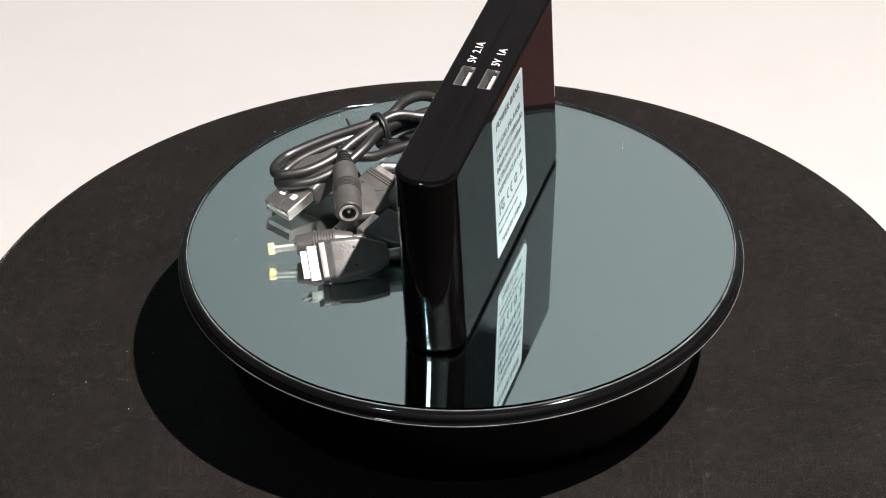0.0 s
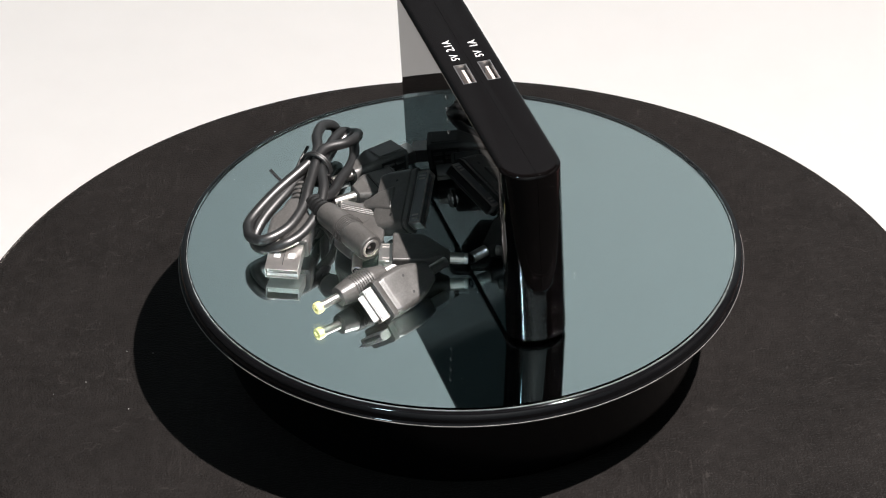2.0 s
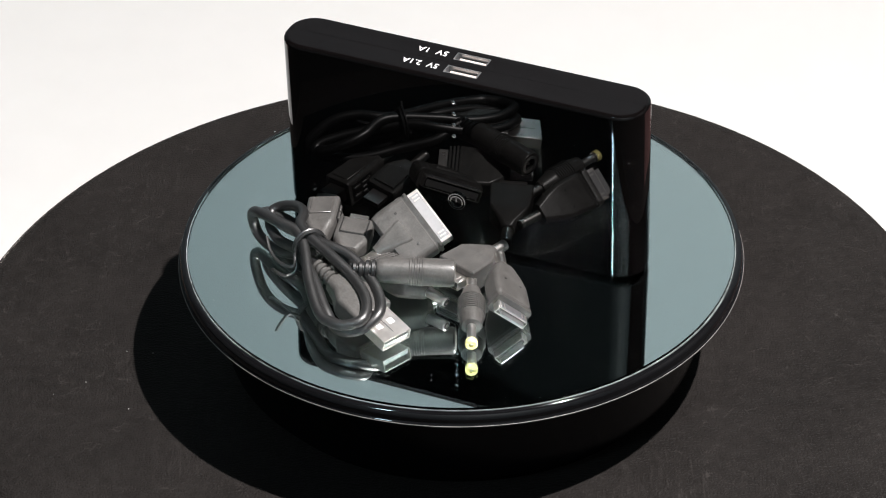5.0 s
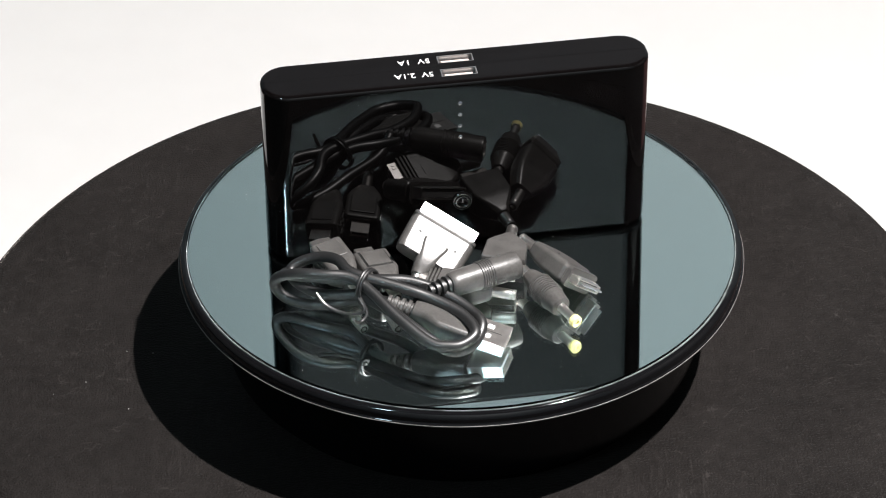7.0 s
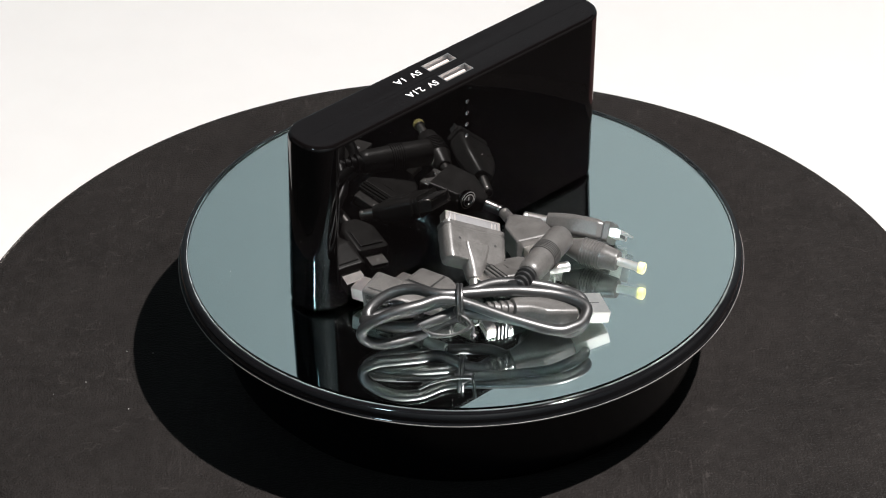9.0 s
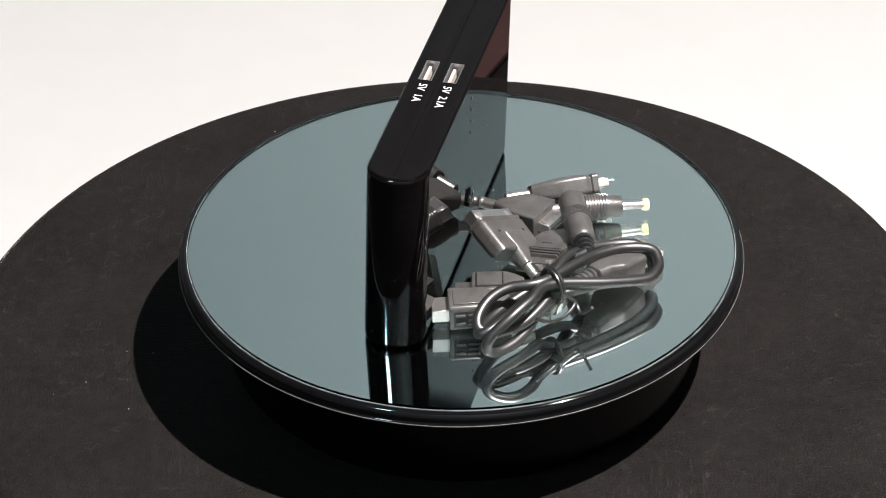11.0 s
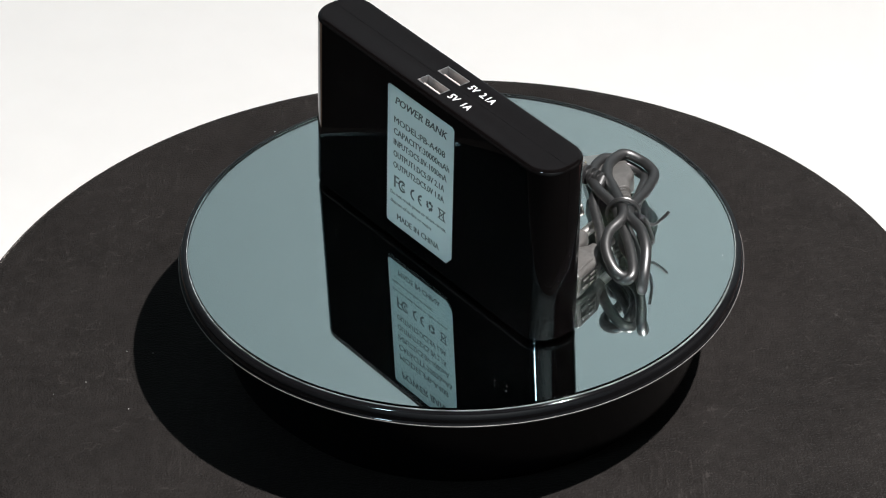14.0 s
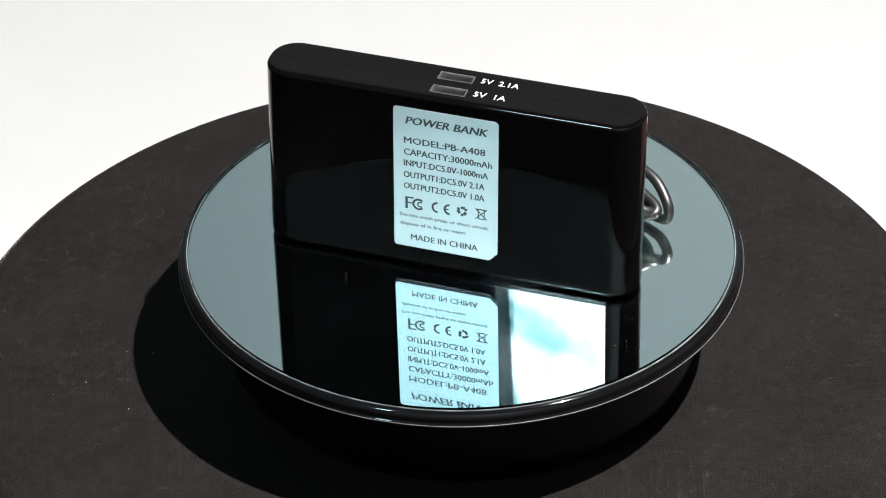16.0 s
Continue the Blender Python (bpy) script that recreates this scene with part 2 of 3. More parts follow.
def lettering(name, text, width, height, material, parent, m, label="", slant=0.0, bold=0.0):
    """Flat letters from the built-in font as a mesh; m puts their left lower corner."""
    cu = bpy.data.curves.new("letters", "FONT")
    cu.body = text
    cu.resolution_u = 2
    ob = new("letters", cu)
    dg = bpy.context.evaluated_depsgraph_get()
    me = bpy.data.meshes.new_from_object(ob.evaluated_get(dg))
    bpy.data.objects.remove(ob)
    bpy.data.curves.remove(cu)
    bm = bmesh.new()
    bm.from_mesh(me)
    bpy.data.meshes.remove(me)
    xs, ys = [v.co.x for v in bm.verts], [v.co.y for v in bm.verts]
    for v in bm.verts:
        v.co = Vector(((v.co.x - min(xs)) / (max(xs) - min(xs)) * width, (v.co.y - min(ys)) / (max(ys) - min(ys)) * height, 0))
    for v in bm.verts:
        v.co.x += slant * v.co.y
    res = bmesh.ops.extrude_face_region(bm, geom=bm.faces[:])
    bmesh.ops.translate(bm, vec=(0, 0, 0.00004), verts=[v for v in res["geom"] if isinstance(v, bmesh.types.BMVert)])
    if bold:
        twin = bm.copy()
        bm = join(bm, move(twin, pose(bold, 0, 0.00001)))
    return part(name, move(bm, m), material, parent, label)


def ride(ob, m):
    """Lets a top-level thing ride on the platter, at the pose m on it."""
    SPIN.append((ob, m))
    ob.matrix_world = pose(0, 0, ZM, 0, 0, turn_at(0)) @ m
    return ob


# ---- the room ----
X0, X1, Y0, Y1, ZC = -3.05, 2.6, -1.75, 1.85, 3.1


def slab(name, x0, x1, y0, y1, z0, z1, material, label, category, kind="structure", bevel=0.0):
    return tagged(link(name, box(x0, x1, y0, y1, z0, z1, bevel), material), label, category, kind=kind)


slab("floor", X0 - 0.1, X1 + 0.1, Y0 - 0.2, Y1 + 0.1, -0.1, 0, FLOOR, "plain dark brown floor under the stool", "floor")


def backdrop():
    """Cloth on the floor, its near edge drawn back at one side."""
    bm = bmesh.new()
    rim = [(-1.15, 0.72), (-0.95, 0.36), (-0.75, 0.10), (-0.55, -0.30), (0.50, -0.30), (0.52, 0.36), (0.52, Y1), (-1.15, Y1)]
    low, high = ([bm.verts.new((x, y, z)) for x, y in rim] for z in (0.0, 0.004))
    bm.faces.new(high)
    bm.faces.new(low[::-1])
    for k in range(len(rim)):
        bm.faces.new((low[k - 1], low[k], high[k], high[k - 1]))
    tagged(link("backdrop", bm, CLOTH), "white backdrop cloth lying flat, lit bright by the lamp", "backdrop", kind="structure")


backdrop()
tagged(link("rug", box(0.56, 2.1, 0.55, 1.80, 0.0, 0.008, 0.003), RUG), "flat reddish brown rug beside the white cloth", "rug")
# flat tan patch out of view, added for a brown reflection in the back shell
tagged(link("rug", box(-1.62, -1.17, 0.66, 1.80, 0.0, 0.008, 0.003), TAN_PATCH), "narrow flat tan patch beside the white cloth, added for its reflection", "rug")
# ceiling and side walls lie out of view, coloured dark to cut bounce
slab("ceiling", X0 - 0.1, X1 + 0.1, Y0 - 0.2, Y1 + 0.1, ZC, ZC + 0.1, DIM, "plain ceiling of the room, coloured dark to cut bounce light", "ceiling")
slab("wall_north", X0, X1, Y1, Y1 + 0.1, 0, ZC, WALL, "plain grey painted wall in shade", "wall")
slab("wall_east", X1, X1 + 0.1, Y0 - 0.1, Y1 + 0.1, 0, ZC, DIM, "plain side wall, coloured dark to cut bounce light", "wall")
slab("wall_west", X0 - 0.1, X0, Y0 - 0.1, Y1 + 0.1, 0, ZC, DIM, "plain side wall, coloured dark to cut bounce light", "wall")


def wall_south():
    x0, x1, z0, z1 = WIN.x - 0.15, WIN.x + 0.15, WIN.z - 0.28, WIN.z + 0.28
    bm = join(box(X0, x0, Y0 - 0.1, Y0, 0, ZC), box(x1, X1, Y0 - 0.1, Y0, 0, ZC),
              box(x0, x1, Y0 - 0.1, Y0, 0, z0), box(x0, x1, Y0 - 0.1, Y0, z1, ZC))
    tagged(link("wall_south", bm, WALL), "plain grey painted wall with one window", "wall", kind="structure")
    w = tagged(new("window_1"), "small high dark framed window with bright cool daylight", "window", kind="structure")
    w.location = (WIN.x, Y0 - 0.012, z0)
    part("window_frame", join(box(-0.15, -0.120, -0.02, 0.02, 0, 0.56), box(0.146, 0.15, -0.02, 0.02, 0, 0.56),
                              box(-0.120, 0.146, -0.02, 0.02, 0, 0.006), box(-0.120, 0.146, -0.02, 0.02, 0.554, 0.56)), DARK, w, "slim dark window frame")
    glow = bpy.data.materials.new("daylight_pane")
    glow.use_nodes = True
    t = glow.node_tree
    b = t.nodes["Principled BSDF"]
    co, nz, rp = t.nodes.new("ShaderNodeTexCoord"), t.nodes.new("ShaderNodeTexNoise"), t.nodes.new("ShaderNodeValToRGB")
    nz.inputs["Scale"].default_value, nz.inputs["Detail"].default_value = 7.0, 5
    t.links.new(co.outputs["Object"], nz.inputs["Vector"])
    t.links.new(nz.outputs["Fac"], rp.inputs["Fac"])
    rp.color_ramp.elements[0].position, rp.color_ramp.elements[0].color = 0.40, (0.02, 0.14, 0.16, 1)
    rp.color_ramp.elements[1].position, rp.color_ramp.elements[1].color = 0.56, (0.75, 0.95, 1.0, 1)
    t.links.new(rp.outputs["Color"], b.inputs["Emission Color"])
    b.inputs["Base Color"].default_value = (0.5, 0.6, 0.65, 1)
    b.inputs["Emission Strength"].default_value = 45
    part("pane", box(-0.120, 0.146, -0.012, -0.008, 0.006, 0.554), glow, w)


wall_south()


# ---- stool ----
def bar_stool():
    s = tagged(new("bar_stool"), "round stool with a worn black leather seat", "stool")
    s.location = (-0.0049, 0.0036, 0)
    R, c = 0.1884, 0.012
    prof = [(0, 0.0)] + [(R * k / 12, 0.0) for k in range(1, 10)] + [(R - c, 0.0)]
    prof += [(R - c + c * math.sin(radians(a)), -c + c * math.cos(radians(a))) for a in range(10, 91, 10)]
    prof += [(R + 0.0012, -c - 0.004), (R, -0.05), (R - 0.008, -0.056), (0, -0.056)]
    bm = move(lathe(prof, 128), pose(0, 0, ZL))
    for v in bm.verts:      # the cushion hangs a little to one side
        v.co.z += 0.0076 * v.co.x * min(1.0, max(0.0, (math.hypot(v.co.x, v.co.y) - 0.085) / 0.05))
    part("seat", bm, LEATHER, s, "black grained leather cushion")
    part("column", lathe([(0, 0.03), (0.025, 0.03), (0.025, ZL - 0.057), (0, ZL - 0.057)], 32), COLUMN, s)
    part("foot_plate", lathe([(0, 0.0), (0.19, 0.0), (0.19, 0.006), (0.05, 0.02), (0.03, 0.04), (0, 0.04)], 64), COLUMN, s)


bar_stool()


# ---- turntable ----
def turntable():
    t = tagged(new("turntable"), "glossy black display turntable with a mirror top, on the leather seat", "turntable")
    t.location = (0, 0, ZL)
    part("base", lathe([(0, 0.0402), (0.0962, 0.0402), (0.0960, 0.0385), (0.0925, 0.030), (0.0884, 0.014), (0.0868, 0.0075), (0.0862, 0.0064), (0.0852, 0.0060), (0.0815, 0.0058), (0.0812, 0.0005), (0, 0.0005)], 128), BASE, t,
         "glossy black plastic base")
    pl = part("platter", lathe([(0, 0.0005), (0.1016, 0.0005), (0.1027, 0.0010), (0.1031, 0.0018), (0.1032, 0.0024), (0.1030, 0.0028), (0.1026, 0.0031), (0.1025, 0.0036), (0.1026, 0.0046), (0.1024, 0.0055), (0.1020, 0.0062), (0.1014, 0.0068), (0.1008, 0.0070), (0.1005, 0.0069), (0.10035, 0.0065), (0.10035, 0.0054), (0, 0.0054)], 160), RIM, t,
              "glossy black rounded rim with a thin lip")
    pl.location = (0, 0, 0.0402)
    part("lip", lathe([(0.10308 + 0.00022 * math.cos(radians(a)), 0.0023 + 0.00022 * math.sin(radians(a))) for a in range(0, 361, 45)], 160), LIP, pl, "thin pale scuffed edge of the rim")
    part("mirror", lathe([(0, 0.0055), (0.1001, 0.0055), (0.1001, 0.0058), (0, 0.0058)], 160), MIRROR, pl, "silvered mirror with a blue-green cast")
    g = part("glass_plate", lathe([(0, 0.00585), (0.0998, 0.00585), (0.0998, 0.0076), (0.0996, 0.0078), (0, 0.0078)], 160), GLASS, pl, "clear glass sheet with a ground edge")
    g.visible_shadow = False
    part("ground_edge", lathe([(0.0999, 0.0060), (0.1002, 0.0060), (0.1002, 0.0068), (0.1001, 0.0070), (0.0999, 0.0070), (0.0999, 0.0060)], 160), EDGE, pl, "pale ground glass edge, broken glints put into its mottled colour")
    return pl


PLATTER = turntable()

# ---- power bank ----
BL, BT, BH, BR, LEAN = 0.1388, 0.0220, 0.0712, 0.0098, 0.037


def shell_rings(side):
    rings = []
    e = 0.0017
    prof = [(e * (1 - math.sin(radians(a))), e * (1 - math.cos(radians(a)))) for a in (0, 18, 36, 54, 72, 90)]
    levels = [(i, z) for i, z in prof] + [(i, BH - z) for i, z in prof[::-1]]
    for inset, z in levels:
        pts = rounded(BL - 2 * inset, BT - 2 * inset, BR - inset, 10)
        half = [(x, y) for x, y in pts if y * side > 1e-5]
        gap = side * 0.00005
        if side < 0:      # ends at right, begins at left
            lo = [p for p in half if p[0] < 0]
            hi = [p for p in half if p[0] >= 0]
            half = lo + hi
        ring = [(half[0][0] if abs(half[0][0]) > BL / 2 - 0.0005 else math.copysign(BL / 2 - inset, half[0][0]), gap)] + half
        ring += [(math.copysign(BL / 2 - inset, half[-1][0]), gap)]
        ring[0] = (math.copysign(BL / 2 - inset, half[0][0]), gap)
        rings.append([(x, y - LEAN * z, z) for x, y in ring])
    return rings


def cut(ob, *cutters):
    """Cuts the given meshes out of ob for good."""
    for bm in cutters:
        c = link("cutter", bm, DARK)
        ob.modifiers.clear()
        md = ob.modifiers.new("cut", "BOOLEAN")
        md.operation, md.object, md.solver = "DIFFERENCE", c, "EXACT"
        bpy.context.view_layer.update()
        me = bpy.data.meshes.new_from_object(ob.evaluated_get(bpy.context.evaluated_depsgraph_get()))
        ob.modifiers.remove(md)
        old = ob.data
        ob.data = me
        bpy.data.meshes.remove(old)
        bpy.data.objects.remove(c)
        wn = ob.modifiers.new("even_normals", "WEIGHTED_NORMAL")
        wn.mode, wn.weight, wn.keep_sharp = "FACE_AREA", 100, True


def power_bank():
    p = tagged(new("power_bank"), "glossy black power bank standing on its long side on the mirror", "power bank")
    top = -LEAN * BH
    front = part("front_shell", loft(shell_rings(-1)), GLOSS, p, "mirror-glossy black front shell", 30)
    back = part("back_shell", loft(shell_rings(1)), GLOSS, p, "mirror-glossy black back shell", 30)
    ports = ((-0.0040, "5V  2.1A", 0.0138), (0.0049, "5V  1A", 0.0116))
    for y, text, w in ports:
        yc = top + y
        host = front if y < 0 else back
        cut(host, box(0.0008 - 0.0066, 0.0008 + 0.0066, yc - 0.0026, yc + 0.0026, BH - 0.0058, BH + 0.001))
        s = part("usb_port", cut_box(0.0008, yc), PLATE, p, "bright steel usb socket")
        part("tongue", box(0.0008 - 0.0050, 0.0008 + 0.0050, yc + 0.0002, yc + 0.0013, BH - 0.0050, BH - 0.0016, 0.0001), TAN, s, "pale plastic contact tongue")
        part("contact_gap", box(0.0008 - 0.0058, 0.0008 + 0.0058, yc - 0.0019, yc + 0.0019, BH - 0.0052, BH - 0.0047), DARK, s)
        lettering("marking", text, w, 0.0030, WHITEINK, p, Matrix(((-1, 0, 0, -0.0084), (0, -1, 0, yc + 0.0012), (0, 0, 1, BH + 0.00002), (0, 0, 0, 1))))
    for k in range(4):
        z = 0.0621 - 0.00485 * k
        part("led", move(lathe([(0, 0), (0.0008, 0), (0.0008, 0.00015), (0.0006, 0.0003), (0, 0.00035)], 20), pose(0.0001, -BT / 2 - LEAN * z, z, 90)), CHROME, p, "small clear status light")
    b = part("power_button", move(lathe([(0, 0), (0.0036, 0), (0.0036, 0.0005), (0.0033, 0.0008), (0.0029, 0.0006), (0.0024, 0.0009), (0, 0.0011)], 40), pose(0.0007, -BT / 2 - LEAN * 0.0192, 0.0192, 90)), GLOSS, p,
             "round button with a silver ring")
    part("button_ring", move(lathe([(0.0021, 0.0), (0.0025, 0.0), (0.0025, 0.0012), (0.0021, 0.0012), (0.0021, 0)], 40), pose(0.0007, -BT / 2 - LEAN * 0.0192, 0.0192, 90)), CHROME, b)
    for ob in (front, back):      # the top side is satin, the rest polished
        ob.data.materials.append(SATIN)
        for f in ob.data.polygons:
            if f.normal.z > 0.9 and f.center.z > BH - 0.0003:
                f.material_index = 1
    part("outer_ring", move(lathe([(0.0031, 0.0), (0.0034, 0.0), (0.0034, 0.0010), (0.0031, 0.0010), (0.0031, 0)], 40), pose(0.0007, -BT / 2 - LEAN * 0.0192, 0.0192, 90)), CHROME, b)
    part("power_symbol", move(box(-0.0002, 0.0002, 0.0, 0.0017, 0.0009, 0.0013), pose(0.0007, -BT / 2 - LEAN * 0.0192, 0.0192, 90)), CHROME, b)
    label_sticker(p)
    return ride(p, pose(-0.0005, 0.0087, 0, 0, 0, 0))


def cut_box(xc, yc):
    """Open steel sleeve of a usb socket."""
    w, h, t, z0, z1 = 0.0064, 0.0024, 0.0003, BH - 0.0055, BH - 0.0001
    return join(box(xc - w, xc + w, yc - h, yc - h + t, z0, z1), box(xc - w, xc + w, yc + h - t, yc + h, z0, z1),
                box(xc - w, xc - w + t, yc - h + t, yc + h - t, z0, z1), box(xc + w - t, xc + w, yc - h + t, yc + h - t, z0, z1),
                box(xc - w + t, xc + w - t, yc - h + t, yc + h - t, z0, z0 + t))


def on_back(x, z, lift=0.0):
    """Pose on the back face, right of the reader along -x."""
    return Matrix(((-1, 0, 0, x), (0, -LEAN, 1, BT / 2 - LEAN * z + lift), (0, 1, LEAN, z), (0, 0, 0, 1)))


def label_sticker(p):
    w, h = 0.0388, 0.058
    c = 0.0012
    ol = [(c, 0), (w - 0.003, 0), (w, 0.0032), (w, h - c), (w - 0.4 * c, h - 0.4 * c), (w - c, h), (c, h), (0.3 * c, h - 0.3 * c), (0, h - c), (0, c), (0.3 * c, 0.3 * c)]
    bm = loft([[(x, y, z) for x, y in ol] for z in (0.00002, 0.00015)])
    s = part("label_sticker", move(bm, on_back(0.0193, 0.0075)), LABEL, p, "pale silver sticker with dark print")
    lines = [("POWER BANK", 0.0149, 0.0587, 0.0300, 0.0034), ("MODEL:PB-A408", 0.0154, 0.0507, 0.0300, 0.0029), ("CAPACITY:30000mAh", 0.0155, 0.0459, 0.0326, 0.0029),
             ("INPUT:DC5.0V-1000mA", 0.0155, 0.0413, 0.0312, 0.0028), ("OUTPUT1:DC5.0V 2.1A", 0.0156, 0.0365, 0.0300, 0.0028), ("OUTPUT2:DC5.0V 1.0A", 0.0156, 0.0318, 0.0300, 0.0028),
             ("Do not crush press or short circuit.", 0.0171, 0.0196, 0.0332, 0.0021), ("dispose of in fire or water", 0.0171, 0.0160, 0.0248, 0.0021), ("MADE IN CHINA", 0.0130, 0.0104, 0.0250, 0.0027)]
    for text, x, z, wd, ht in lines:
        lettering("print_line", text, wd, ht * 0.9, INK, s, on_back(x, z + 0.05 * ht, 0.00016), slant=0.25 if text == "POWER BANK" else 0.0,
                  bold=0.00030 if text == "POWER BANK" else 0.00008 if ht < 0.0025 else 0.00018)

    def arc(cx, cz, r, a0, a1, t=0.0008):
        ring = [(cx + rr * math.cos(radians(a)), cz + rr * math.sin(radians(a))) for rr, seq in ((r, range(a0, a1 + 1, 15)), (r - t, range(a1, a0 - 1, -15))) for a in seq]
        return loft([[(x, y, z) for x, y in ring] for z in (0, 0.00004)])

    def bar(x0, x1, z0, z1):
        return box(x0, x1, z0, z1, 0, 0.00004)

    base = on_back(0.0, 0.0, 0.00016)
    marks = [join(bar(-0.0150, -0.0141, 0.0236, 0.0286), bar(-0.0142, -0.0119, 0.0280, 0.0286), bar(-0.0142, -0.0124, 0.0259, 0.0264), arc(-0.0100, 0.0260, 0.0024, 45, 315), arc(-0.0094, 0.0260, 0.0012, 45, 315, 0.0005)),
             join(arc(-0.0029, 0.0260, 0.0023, 90, 270), arc(0.0016, 0.0260, 0.0023, 90, 270), bar(-0.0006, 0.0012, 0.02575, 0.02625)),
             join(*[move(join(bar(-0.0005, 0.0010, 0.0008, 0.0019), bar(0.0008, 0.0019, 0.0003, 0.0013)), pose(0.0063, 0.0264, 0, 0, 0, 120 * k)) for k in range(3)]),
             join(bar(0.0117, 0.0151, 0.0281, 0.0286), bar(0.0121, 0.0125, 0.0245, 0.0281), bar(0.0143, 0.0147, 0.0245, 0.0281), bar(0.0121, 0.0147, 0.0242, 0.0246),
                  move(bar(-0.0031, 0.0031, -0.00018, 0.00018), pose(0.0134, 0.0264, 0.00001, 0, 0, 45)), move(bar(-0.0031, 0.0031, -0.00018, 0.00018), pose(0.0134, 0.0264, 0.00002, 0, 0, -45)))]
    for bm in marks:
        part("print_mark", move(bm, base), INK, s)


power_bank()


# ---- the heap of charging tips and the cable ----
def frame_on(a, b, up):
    """Pose on the platter with x from a to b and z as near to up as can be; and the length."""
    a, b, up = Vector(a), Vector(b), Vector(up)
    x = (b - a).normalized()
    y = up.cross(x).normalized()
    z = x.cross(y)
    m = Matrix((x, y, z)).transposed().to_4x4()
    return Matrix.Translation(a) @ m, (b - a).length


def along(bm, x, y=0.0, z=0.0):
    """Turns a body made about z to run along x, from x on."""
    return move(bm, pose(x, y, z, 0, 90, 0))


def sections(rows, n=5):
    """A body along x through rounded sections (x, half width, half height, corner, centre height)."""
    rings = []
    for x, hw, hh, r, *c in rows:
        cz = c[0] if c else 0.0
        rings.append([(x, p, q + cz) for p, q in rounded(2 * hw, 2 * hh, min(r, hw * 0.98, hh * 0.98), n)])
    return loft(rings)


def barrel(parent, x0, x1, r=0.0019, label="bright nickel barrel plug"):
    """Metal barrel with a hole in its outer end at x0."""
    s = 1 if x1 > x0 else -1
    L = abs(x1 - x0)
    bm = lathe([(0, 0.0016), (r * 0.45, 0.0016), (r * 0.45, 0.0001), (r * 0.8, 0), (r, 0.0003), (r, 0.0012), (r * 0.93, 0.0014), (r * 0.93, 0.0019), (r, 0.0021), (r, L), (0, L)], 24)
    if s < 0:
        move(bm, pose(0, 0, 0, 180))
    b = part("barrel_plug", along(bm, x0), STEEL, parent, label)
    ring = lathe([(r * 0.46, 0), (r * 0.72, 0), (r * 0.72, 0.00012), (r * 0.46, 0.00012), (r * 0.46, 0)], 20)
    move(ring, pose(0, 0, -0.00015 if s > 0 else 0.00003))
    part("insulator", along(ring, x0), DARK, b)
    return b


def ribs(x0, x1, count, r0, r1, depth=0.0004, n=28):
    """A ribbed round sleeve along x."""
    prof = [(0, 0), (r0 * 0.9, 0)]
    step = (x1 - x0) / count
    for k in range(count):
        r = r0 + (r1 - r0) * k / max(1, count - 1)
        z = k * step
        prof += [(r, z + 0.08 * step), (r, z + 0.55 * step), (r - depth, z + 0.65 * step), (r - depth, z + 0.98 * step)]
    prof += [(0, x1 - x0)]
    return along(lathe(prof, n), x0)


def dots(parent, spots, r=0.00045):
    for x, y, z in spots:
        part("mould_mark", move(lathe([(0, -0.0001), (r, -0.0001), (r * 1.2, 0.00006), (r * 0.8, 0.0001), (r * 0.7, 0.00002), (0, 0.00002)], 12), pose(x, y, z)), DARK, parent)


def sleeve(x0, x1, w, h, t=0.00035):
    """Open metal sleeve along x."""
    return join(box(x0, x1, -w, w, h - t, h, 0.0001, 1), box(x0, x1, -w, w, -h, -h + t, 0.0001, 1),
                box(x0, x1, -w, -w + t, -h + t, h - t), box(x0, x1, w - t, w, -h + t, h - t))


def wide_plug(parent, x0, x1, w, h, label="flat bright metal multi-pin plug"):
    s = part("plug_shell", sleeve(x0, x1, w, h), STEEL, parent, label)
    part("contact_block", box(x0 - 0.0005, x1 - 0.0006, -w + 0.0009, w - 0.0009, -h * 0.65, h * 0.6, 0.0001, 1), GREYPIN, s)
    for k in (-1, 1):
        for d in (-0.0007, 0.0007):
            part("latch", box(x0 + 0.0012, x1 - 0.0012, k * w * 0.74 + d - 0.0003, k * w * 0.74 + d + 0.0003, h - 0.0001, h + 0.0003), STEEL, s)
    return s


def tip(label, a, b, up):
    m, L = frame_on(a, b, up)
    t = tagged(new("charging_tip"), label, "charging tip", "charging tips in the heap")
    ride(t, m)
    return t, L


